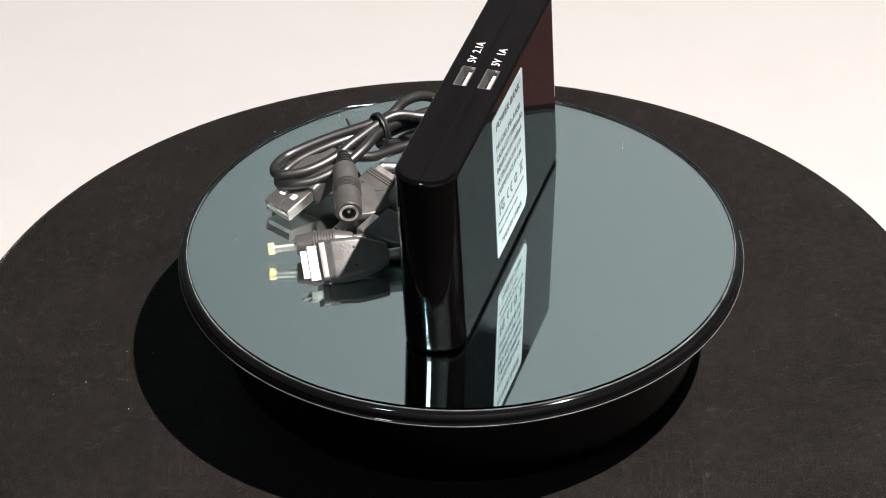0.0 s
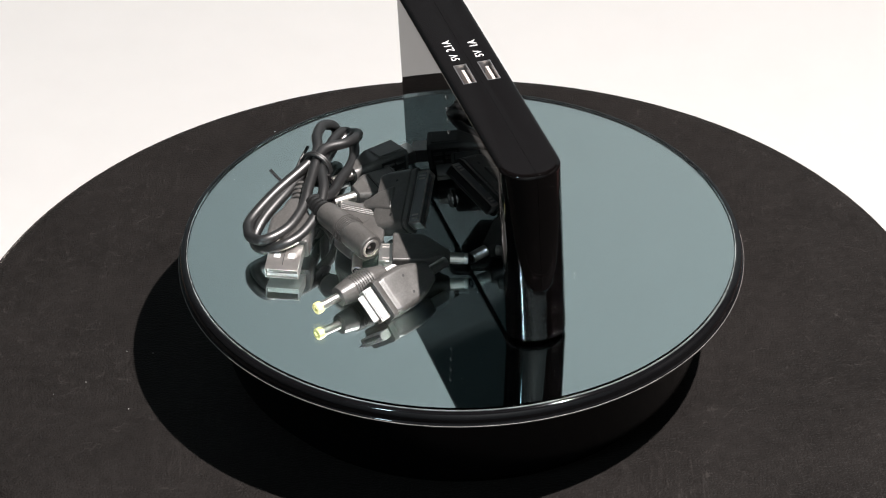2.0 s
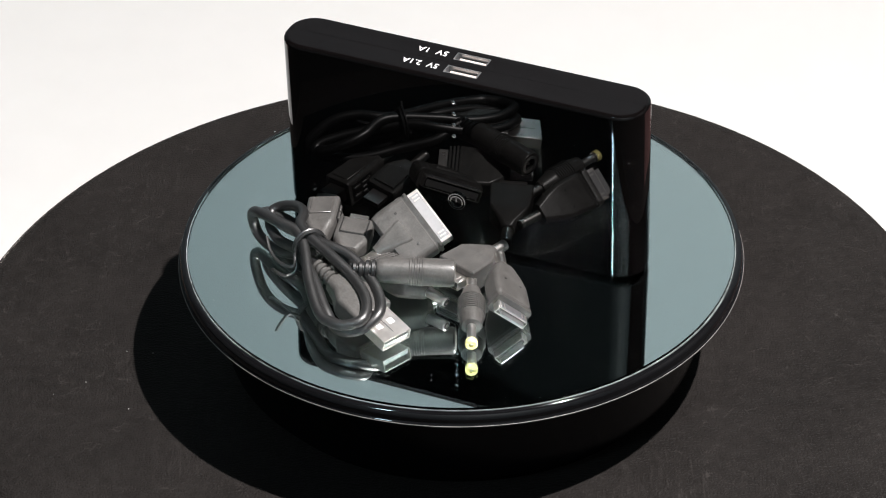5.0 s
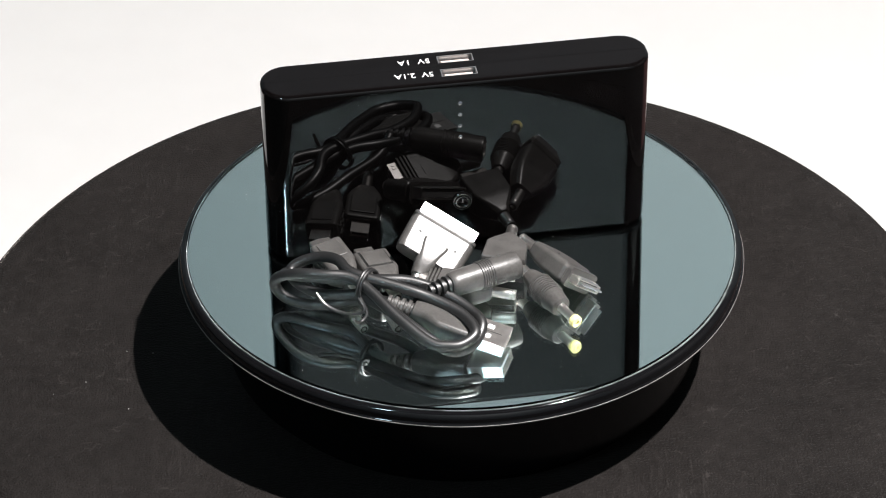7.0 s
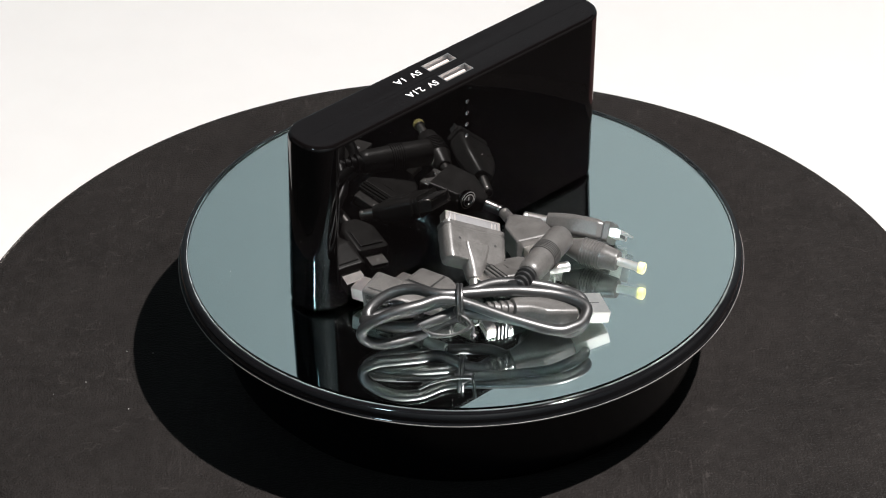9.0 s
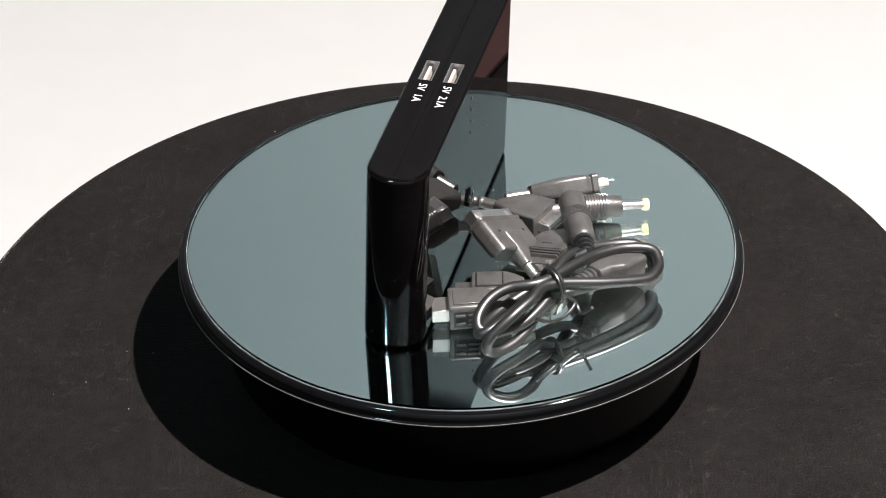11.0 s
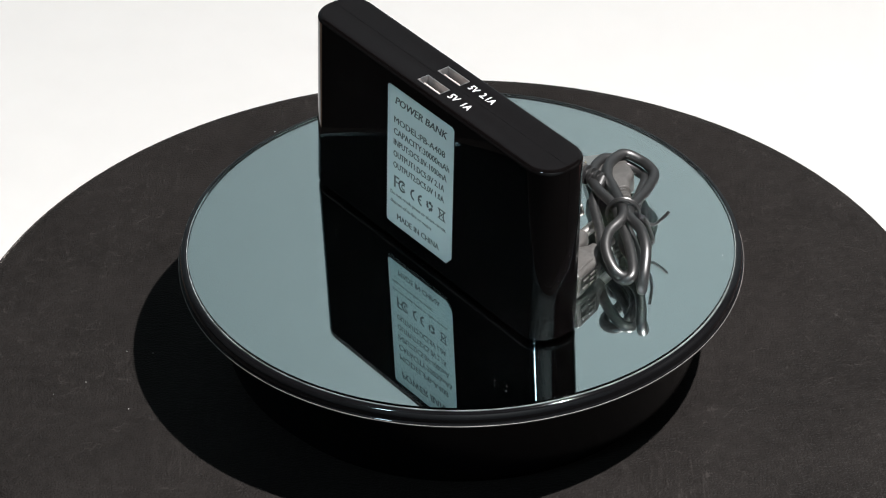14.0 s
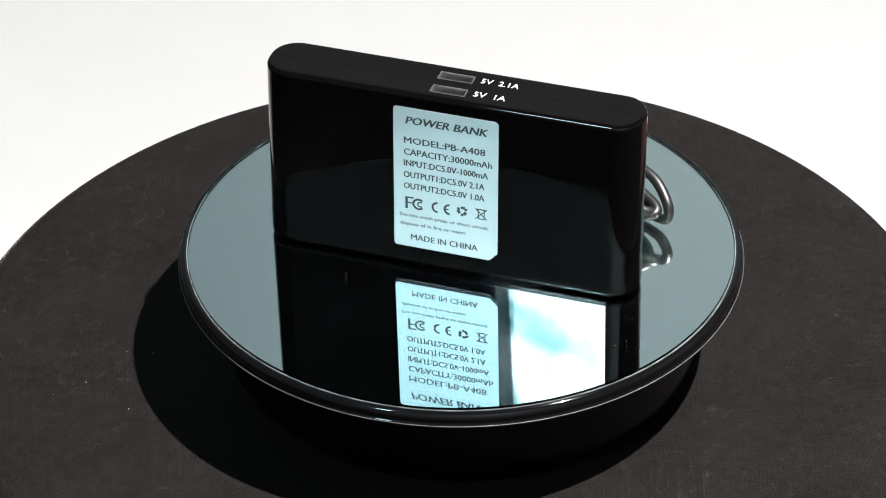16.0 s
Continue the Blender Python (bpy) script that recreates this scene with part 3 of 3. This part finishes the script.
def tip_thirty_pin():
    """Wide dock plug: broad thin housing with a tapered neck."""
    t, L = tip("black plastic phone tip with a wide flat metal dock plug", (-0.0239, -0.0339, 0.0049), (-0.0053, -0.0108, 0.0168), (0.163, -0.542, 0.825))
    b = part("housing", sections([(L - 0.0205, 0.0100, 0.0026, 0.0020), (L - 0.0198, 0.0118, 0.0036, 0.0026), (L - 0.0170, 0.0124, 0.0039, 0.0028), (L - 0.0072, 0.0126, 0.0040, 0.0026),
                                  (L - 0.0068, 0.0122, 0.0036, 0.0022), (L - 0.0062, 0.0122, 0.0036, 0.0022), (L - 0.0058, 0.0125, 0.0039, 0.0022), (L - 0.0048, 0.0125, 0.0039, 0.0020)]), PLASTIC, t)
    dots(b, [(L - 0.012, 0.0072, 0.0040), (L - 0.012, -0.0072, 0.0040)])
    part("neck", sections([(0.0060, 0.0022, 0.0022, 0.0020), (0.0062, 0.0026, 0.0026, 0.0022), (0.0085, 0.0032, 0.0030, 0.0026), (0.0122, 0.0042, 0.0035, 0.0022, 0.0006),
                           (0.0178, 0.0050, 0.0037, 0.0014, 0.0008), (0.0192, 0.0050, 0.0037, 0.0012, 0.0008), (0.0204, 0.0046, 0.0028, 0.0008, 0.0004)]), PLASTIC, t)
    plug = wide_plug(t, L - 0.0050, L, 0.0112, 0.0022)
    part("top_plate", box(L - 0.0046, L - 0.0007, -0.0100, 0.0100, 0.0021, 0.00232, 0.0001, 1), PLATE, plug, "grey plate with bright slits at both ends")
    barrel(t, 0.0005, 0.0065)


def tip_wedge():
    """Wedge-shaped housing whose broad end shows a metal plug."""
    t, L = tip("dark grey wedge-shaped plastic tip with a round barrel", (0.0186, -0.0030, 0.0046), (0.0088, -0.0342, 0.0062), (0.05, 0, 1))
    part("housing", sections([(0.0066, 0.0022, 0.0022, 0.0018), (0.0070, 0.0027, 0.0028, 0.002), (0.0090, 0.0034, 0.0034, 0.0018), (0.0130, 0.0058, 0.0043, 0.0012), (0.0160, 0.0074, 0.0048, 0.0009), (0.0270, 0.0080, 0.0050, 0.0008), (0.0274, 0.0076, 0.0046, 0.0008)]), PLASTIC, t)
    wide_plug(t, 0.0272, L - 0.0005, 0.0052, 0.0018, "small flat metal plug")
    barrel(t, 0.0, 0.0072, 0.0021)


def tip_flat_wide():
    """Six-sided housing with a wide flat plug."""
    t, L = tip("black plastic tip with a wide slotted metal plug lying flat", (0.0203, -0.0120, 0.0066), (0.0390, -0.0462, 0.0062), (0.56, 0.31, 0.77))
    b = part("housing", sections([(0.0090, 0.0022, 0.0022, 0.0018), (0.0094, 0.0038, 0.0030, 0.002), (0.0150, 0.0062, 0.0037, 0.0022), (0.0200, 0.0076, 0.0040, 0.0022), (0.0290, 0.0078, 0.0040, 0.0020), (0.0300, 0.0072, 0.0035, 0.0016), (0.0312, 0.0070, 0.0033, 0.0014), (0.0318, 0.0076, 0.0038, 0.0014), (0.0338, 0.0076, 0.0038, 0.0014)]), PLASTIC, t)
    dots(b, [(0.0215, 0.0034, 0.0040), (0.0215, -0.0034, 0.0040)])
    root = wide_plug(t, 0.0335, L - 0.0010, 0.0064, 0.0015, "flat nickel plug with a dark slot")
    part("top_plate", box(0.0338, L - 0.0014, -0.0056, 0.0056, 0.0014, 0.0017, 0.0001, 1), PLATE, root, "grey plate with two fine slits")
    part("blade", box(0.0340, L + 0.0016, -0.0052, 0.0052, 0.0001, 0.0007, 0.0002), PLATE, root, "thin grey metal blade")
    barrel(t, 0.0, 0.0095)


def tip_yellow():
    """Round ribbed tip with a slim barrel and a yellow ring at its end."""
    t, L = tip("ribbed black round tip with a slim yellow-ended plug", (0.0158, -0.0270, 0.0066), (0.0312, -0.0636, 0.0046), (0, 0, 1))
    b = part("grip", along(lathe([(0, 0.0085), (0.0026, 0.0085), (0.0030, 0.0092), (0.0038, 0.0125), (0.0044, 0.0145), (0.0046, 0.0152), (0.0046, 0.0235), (0.0043, 0.0250), (0.0038, 0.0285), (0.0036, 0.0292), (0.0030, 0.0294), (0, 0.0294)], 32), 0.0), PLASTIC, t)
    for k in range(8):
        z = 0.0154 + 0.00105 * k
        part("rib", along(lathe([(0.0044, 0), (0.0050, 0.0001), (0.0050, 0.0005), (0.0044, 0.0006), (0.0044, 0)], 28), z), PLASTIC, b)
    part("slim_barrel", along(lathe([(0, 0), (0.0016, 0), (0.0016, 0.0075), (0.0020, 0.0076), (0.0020, 0.0082), (0, 0.0082)], 24), 0.0292), STEEL, t, "slim bright metal barrel")
    part("yellow_ring", along(lathe([(0.0007, 0.0), (0.0021, 0), (0.0022, 0.0003), (0.0022, 0.0018), (0.0019, 0.0022), (0.0008, 0.0022), (0.0007, 0.0)], 24), L - 0.0024), YELLOW, t, "pale yellow plastic end ring")
    part("pin", along(lathe([(0, 0.0), (0.0006, 0), (0.0006, 0.0014), (0, 0.0016)], 12), L - 0.0022), STEEL, t)
    barrel(t, 0.0, 0.0090)


def tip_slotted():
    """Broad low housing whose plug has sprung side latches."""
    t, L = tip("black plastic tip with a broad grooved plug, under the socket", (0.0130, -0.0432, 0.0042), (-0.0206, -0.0316, 0.0070), (0.08, 0.25, 0.97))
    b = part("housing", sections([(0.0085, 0.0022, 0.0022, 0.0018), (0.0090, 0.0032, 0.0030, 0.002), (0.0130, 0.0070, 0.0038, 0.0022), (0.0160, 0.0085, 0.0043, 0.0014), (0.0272, 0.0088, 0.0044, 0.0010), (0.0278, 0.0086, 0.0042, 0.0008)]), PLASTIC, t)
    for k in range(3):
        x = 0.0277 + 0.0014 * k
        part("groove", sections([(x, 0.0078, 0.0034 - 0.0003 * k, 0.0006), (x + 0.0005, 0.0078, 0.0034 - 0.0003 * k, 0.0006)]), DARK, b)
        part("ridge", sections([(x + 0.0005, 0.0086, 0.0042 - 0.0003 * k, 0.0006), (x + 0.0007, 0.0088, 0.0043 - 0.0003 * k, 0.0007), (x + 0.0012, 0.0088, 0.0043 - 0.0003 * k, 0.0007), (x + 0.0014, 0.0086, 0.0041 - 0.0003 * k, 0.0006)]), PLASTIC, b)
    dots(b, [(0.0225, 0.0060, 0.0044), (0.0225, -0.0060, 0.0044)])
    part("arrow_mark", loft([[(0.0245, -0.0022, z), (0.0245, 0.0022, z), (0.0222, 0.0, z)] for z in (0.0042, 0.0046)]), PLASTIC, b)
    wide_plug(t, 0.0318, L, 0.0078, 0.0022, "broad slotted metal plug")
    barrel(t, 0.0, 0.0088)


def tip_micro():
    """Flat housing with a raised panel and a small trapezoid plug."""
    t, L = tip("black flat plastic tip with a small metal micro plug", (-0.0290, -0.0400, 0.0058), (-0.0371, -0.0072, 0.0046), (0.1, 0, 1))
    b = part("housing", sections([(0.0090, 0.0024, 0.0022, 0.0018), (0.0095, 0.0036, 0.0030, 0.002), (0.0130, 0.0056, 0.0036, 0.002), (0.0160, 0.0066, 0.0039, 0.0016), (0.0270, 0.0066, 0.0039, 0.0014), (0.0278, 0.0060, 0.0034, 0.0014)]), PLASTIC, t)
    part("panel_border", box(0.0166, 0.0266, -0.0050, 0.0050, 0.0037, 0.00395), DARK, b)
    part("raised_panel", box(0.0171, 0.0261, -0.0045, 0.0045, 0.0036, 0.0045, 0.0003), PLASTIC, b)
    s = part("plug_shell", sleeve(0.0275, L, 0.0034, 0.0011, 0.00025), STEEL, t, "small bright metal micro plug")
    part("contact_block", box(0.0272, L - 0.0004, -0.0026, 0.0026, -0.0004, 0.0003), DARK, s)
    barrel(t, 0.0, 0.0094)


def tip_mini():
    """Taller housing with a squarish metal plug."""
    t, L = tip("black plastic tip with a squarish metal mini plug", (-0.0410, -0.0372, 0.0066), (-0.0522, -0.0024, 0.0057), (-0.1, 0, 1))
    part("housing", sections([(0.0085, 0.0022, 0.0022, 0.0018), (0.0090, 0.0034, 0.0032, 0.0024), (0.0110, 0.0036, 0.0034, 0.0024), (0.0150, 0.0050, 0.0044, 0.0022), (0.0180, 0.0058, 0.0052, 0.0018), (0.0300, 0.0060, 0.0054, 0.0014), (0.0306, 0.0056, 0.0050, 0.0012)]), PLASTIC, t)
    for k in (-1, 1):
        y0, y1 = sorted((k * 0.0058, k * 0.0061))
        p = part("side_panel", box(0.0186, 0.0292, y0, y1, -0.0036, 0.0036), DARK, t, "sunk dark panel with raised bars")
        y0, y1 = sorted((k * 0.0059, k * 0.0066))
        for x0, x1, z0, z1 in ((0.0194, 0.0204, -0.0026, 0.0026), (0.0204, 0.0240, 0.0014, 0.0024), (0.0204, 0.0240, -0.0006, 0.0004), (0.0204, 0.0240, -0.0026, -0.0016),
                               (0.0250, 0.0284, 0.0012, 0.0024), (0.0250, 0.0284, -0.0024, -0.0012)):
            part("raised_bar", box(x0, x1, y0, y1, z0, z1, 0.0002, 1), PLASTIC, p)
    part("top_ridge", box(0.0190, 0.0290, -0.0040, 0.0040, 0.0053, 0.0058, 0.0002, 1), PLASTIC, t)
    s = part("plug_shell", sleeve(0.0303, L, 0.0037, 0.0026, 0.0003), STEEL, t, "squarish bright metal mini plug")
    part("contact_block", box(0.0300, L - 0.0005, -0.0026, 0.0026, -0.0008, 0.0006), TEAL, s)
    barrel(t, 0.0, 0.0090)


for build in (tip_wedge, tip_flat_wide, tip_slotted, tip_micro, tip_mini, tip_yellow, tip_thirty_pin):
    build()


def usb_cable():
    c = tagged(new("usb_cable"), "coiled black usb charging cable lying over the tips", "cable")
    ride(c, pose(-0.0390, -0.0420, 0.0))
    shift = pose(0.0390, 0.0420, 0.0)
    way = [(-0.0325, -0.0510, 0.0122), (-0.0390, -0.0455, 0.0105), (-0.0453, -0.0392, 0.0062), (-0.0528, -0.0374, 0.0042), (-0.0603, -0.0343, 0.0030), (-0.0672, -0.0297, 0.0032), (-0.0708, -0.0268, 0.0065), (-0.0700, -0.0282, 0.0115),
           (-0.0640, -0.0340, 0.0166), (-0.0555, -0.0386, 0.0183), (-0.0437, -0.0428, 0.0175), (-0.0317, -0.0613, 0.0130), (-0.0225, -0.0728, 0.0098), (-0.0165, -0.0754, 0.0094), (-0.0113, -0.0754, 0.0096), (-0.0062, -0.0716, 0.0113),
           (-0.0092, -0.0624, 0.0125), (-0.0180, -0.0542, 0.0143), (-0.0280, -0.0490, 0.0165), (-0.0445, -0.0398, 0.0185), (-0.0487, -0.0296, 0.0175), (-0.0539, -0.0239, 0.0155), (-0.0607, -0.0214, 0.0125), (-0.0649, -0.0230, 0.0100),
           (-0.0628, -0.0291, 0.0085), (-0.0561, -0.0361, 0.0085), (-0.0478, -0.0405, 0.0100), (-0.0393, -0.0435, 0.0120), (-0.0418, -0.0461, 0.0128), (-0.0316, -0.0577, 0.0115), (-0.0222, -0.0686, 0.0085), (-0.0150, -0.0737, 0.0055),
           (-0.0074, -0.0723, 0.0065), (-0.0030, -0.0660, 0.0100), (-0.0061, -0.0579, 0.0112), (-0.0144, -0.0497, 0.0135), (-0.0247, -0.0446, 0.0160), (-0.0357, -0.0424, 0.0165), (-0.0482, -0.0372, 0.0145), (-0.0594, -0.0312, 0.0125),
           (-0.0666, -0.0256, 0.0105), (-0.0651, -0.0225, 0.0090), (-0.0553, -0.0244, 0.0080), (-0.0465, -0.0284, 0.0085), (-0.0369, -0.0350, 0.0100), (-0.0250, -0.0420, 0.0125), (-0.0190, -0.0508, 0.0158)]
    part("cord", move(tube(spline(way, 7), 0.00195, 14), shift), RUBBER, c, "black rubber cord in a tied figure of eight")
    # flat usb plug
    m, L = frame_on((-0.0340, -0.0503, 0.0125), (0.0053, -0.0690, 0.0034), (0, 0, 1))
    m = shift @ m
    body = part("usb_plug", move(sections([(0.0095, 0.0030, 0.0026, 0.0022), (0.0100, 0.0038, 0.0033, 0.0024), (0.0150, 0.0050, 0.0040, 0.0024), (0.0190, 0.0072, 0.0043, 0.002), (0.0205, 0.0078, 0.0044, 0.0018), (0.0308, 0.0080, 0.0044, 0.0016), (0.0315, 0.0076, 0.0041, 0.0014)]), m), PLASTIC, c, "black moulded usb plug")
    part("strain_relief", move(ribs(0.0, 0.0097, 4, 0.0026, 0.0031, 0.0007), m), PLASTIC, body)
    shell = part("metal_shell", move(sleeve(0.0312, L, 0.0061, 0.0023, 0.00035), m), STEEL, body, "bright nickel usb shell")
    for k in (-1, 1):
        part("shell_window", move(box(0.0362, 0.0386, k * 0.0026 - 0.0011, k * 0.0026 + 0.0011, 0.00225, 0.00238), m), WHITEINK, shell)
    part("seam_slot", move(box(0.0330, 0.0420, -0.0001, 0.0001, 0.00225, 0.00236), m), DARK, shell)
    part("tongue", move(box(0.0310, L - 0.0006, -0.0056, 0.0056, -0.0018, -0.0001, 0.0001), m), TEAL, shell, "pale plastic tongue")
    # round socket
    m, L = frame_on((-0.0195, -0.0510, 0.0155), (0.0140, -0.0380, 0.0138), (0, 0, 1))
    m = shift @ m
    s = part("round_socket", move(along(lathe([(0, 0.0085), (0.0034, 0.0085), (0.0042, 0.0092), (0.0046, 0.0110), (0.0048, 0.0200), (0.0049, 0.0201), (0.0050, 0.0290), (0.0050, L - 0.0008), (0.0046, L), (0.0030, L), (0.0027, L - 0.0004), (0.0027, L - 0.006), (0, L - 0.006)], 36), 0), m), PLASTIC, c, "ribbed round black socket with a centre pin")
    for k in range(6):
        part("rib", move(along(lathe([(0.0047, 0), (0.0053, 0.0001), (0.0053, 0.0004), (0.0047, 0.0005), (0.0047, 0)], 32), 0.0200 + 0.0009 * k), m), PLASTIC, s)
    part("strain_relief", move(ribs(0.0, 0.0088, 4, 0.0024, 0.0036, 0.0008), m), RUBBER, s)
    part("contact_ring", move(along(lathe([(0.0026, 0), (0.0034, 0), (0.0036, 0.0004), (0.0034, 0.0006), (0.0026, 0.0006), (0.0026, 0)], 28), L - 0.0003), m), STEEL, s, "bright metal mouth ring")
    part("pin", move(along(lathe([(0, 0), (0.0008, 0), (0.0008, 0.0048), (0.0004, 0.0055), (0, 0.0056)], 14), L - 0.006), m), STEEL, s)


usb_cable()


def cable_tie():
    t = tagged(new("cable_tie"), "thin black twist tie wound round the coiled cable", "cable tie")
    ride(t, pose(-0.0395, -0.0410, 0.0))
    d = Vector((0.72, -0.69, 0)).normalized()
    s = Vector((-d.y, d.x, 0))
    c = Vector((-0.0007, -0.0021, 0.0145))
    loop = [c + s * (0.0060 * math.cos(a)) + Vector((0, 0, 0.0066)) * math.sin(a) + d * (0.0012 * (a / 6.28) - 0.0006) for a in np.linspace(0, 4 * math.pi, 41)]
    part("loop", tube(loop, 0.0006, 8), RUBBER, t)
    k = Vector((-0.0029, -0.0107, 0.0105))
    for ends in ([c + s * -0.0058, k, (-0.0090, -0.0085, 0.0085), (-0.0150, -0.0045, 0.0095), (-0.0185, -0.0005, 0.0127)],
                 [c + s * -0.0058 + d * 0.001, k + Vector((0.001, 0, -0.001)), (-0.0045, -0.0130, 0.0075), (-0.0062, -0.0155, 0.0095), (-0.0077, -0.0179, 0.0127)]):
        part("wire_end", tube(spline(ends, 6), 0.0006, 8), RUBBER, t)


cable_tie()


def dust():
    """White dust specks on the glass, on the power bank and on the seat."""
    rng = random.Random(7)

    def specks(spots, sizes):
        bm = bmesh.new()
        for p, r in zip(spots, sizes):
            bmesh.ops.create_icosphere(bm, subdivisions=1, radius=r, matrix=Matrix.Translation(p))
        return bm

    glass = []
    for _ in range(34):
        a, r = rng.uniform(0, 2 * math.pi), 0.098 * math.sqrt(rng.random())
        glass.append((r * math.cos(a), r * math.sin(a), 0.0001))
    ends = []
    for _ in range(54):
        side, a = rng.choice((-1, 1)), rng.uniform(-1.2, 1.2)
        z = BH * rng.random() ** 1.6 * 0.9 + 0.002
        ends.append((-0.0005 + side * (BL / 2 - BR + BR * math.cos(a)), 0.0087 - LEAN * z + BR * math.sin(a) + math.copysign(BT / 2 - BR, a), z))
    for _ in range(26):
        z = rng.uniform(0.004, 0.066)
        ends.append((rng.uniform(-0.06, 0.06), 0.0087 + rng.choice((-1, 1)) * BT / 2 - LEAN * z, z))
    d = tagged(link("dust", specks(glass + ends, [rng.uniform(0.00005, 0.00013) for _ in glass] + [rng.uniform(0.00003, 0.00009) for _ in ends]), WHITEINK), "tiny white dust specks on the mirror and power bank", "dust", kind="stuff")
    ride(d, pose(0, 0, 0))
    seat = []
    for _ in range(26):
        a, r = rng.uniform(0, 2 * math.pi), rng.uniform(0.115, 0.165)
        seat.append((r * math.cos(a), r * math.sin(a), ZL + 0.0001))
    tagged(link("dust", specks(seat, [rng.uniform(0.00008, 0.00024) for _ in seat]), WHITEINK), "tiny pale dust specks on the leather seat", "dust", kind="stuff")


dust()


# ---- the turning platter and all that rides on it ----
def motions():
    times = [0.25 * k for k in range(65)]
    walk(PLATTER, [(t, pose(0, 0, 0.0402, 0, 0, turn_at(t))) for t in times])
    for ob, m in SPIN:
        walk(ob, [(t, pose(0, 0, ZM, 0, 0, turn_at(t)) @ m) for t in times])


motions()
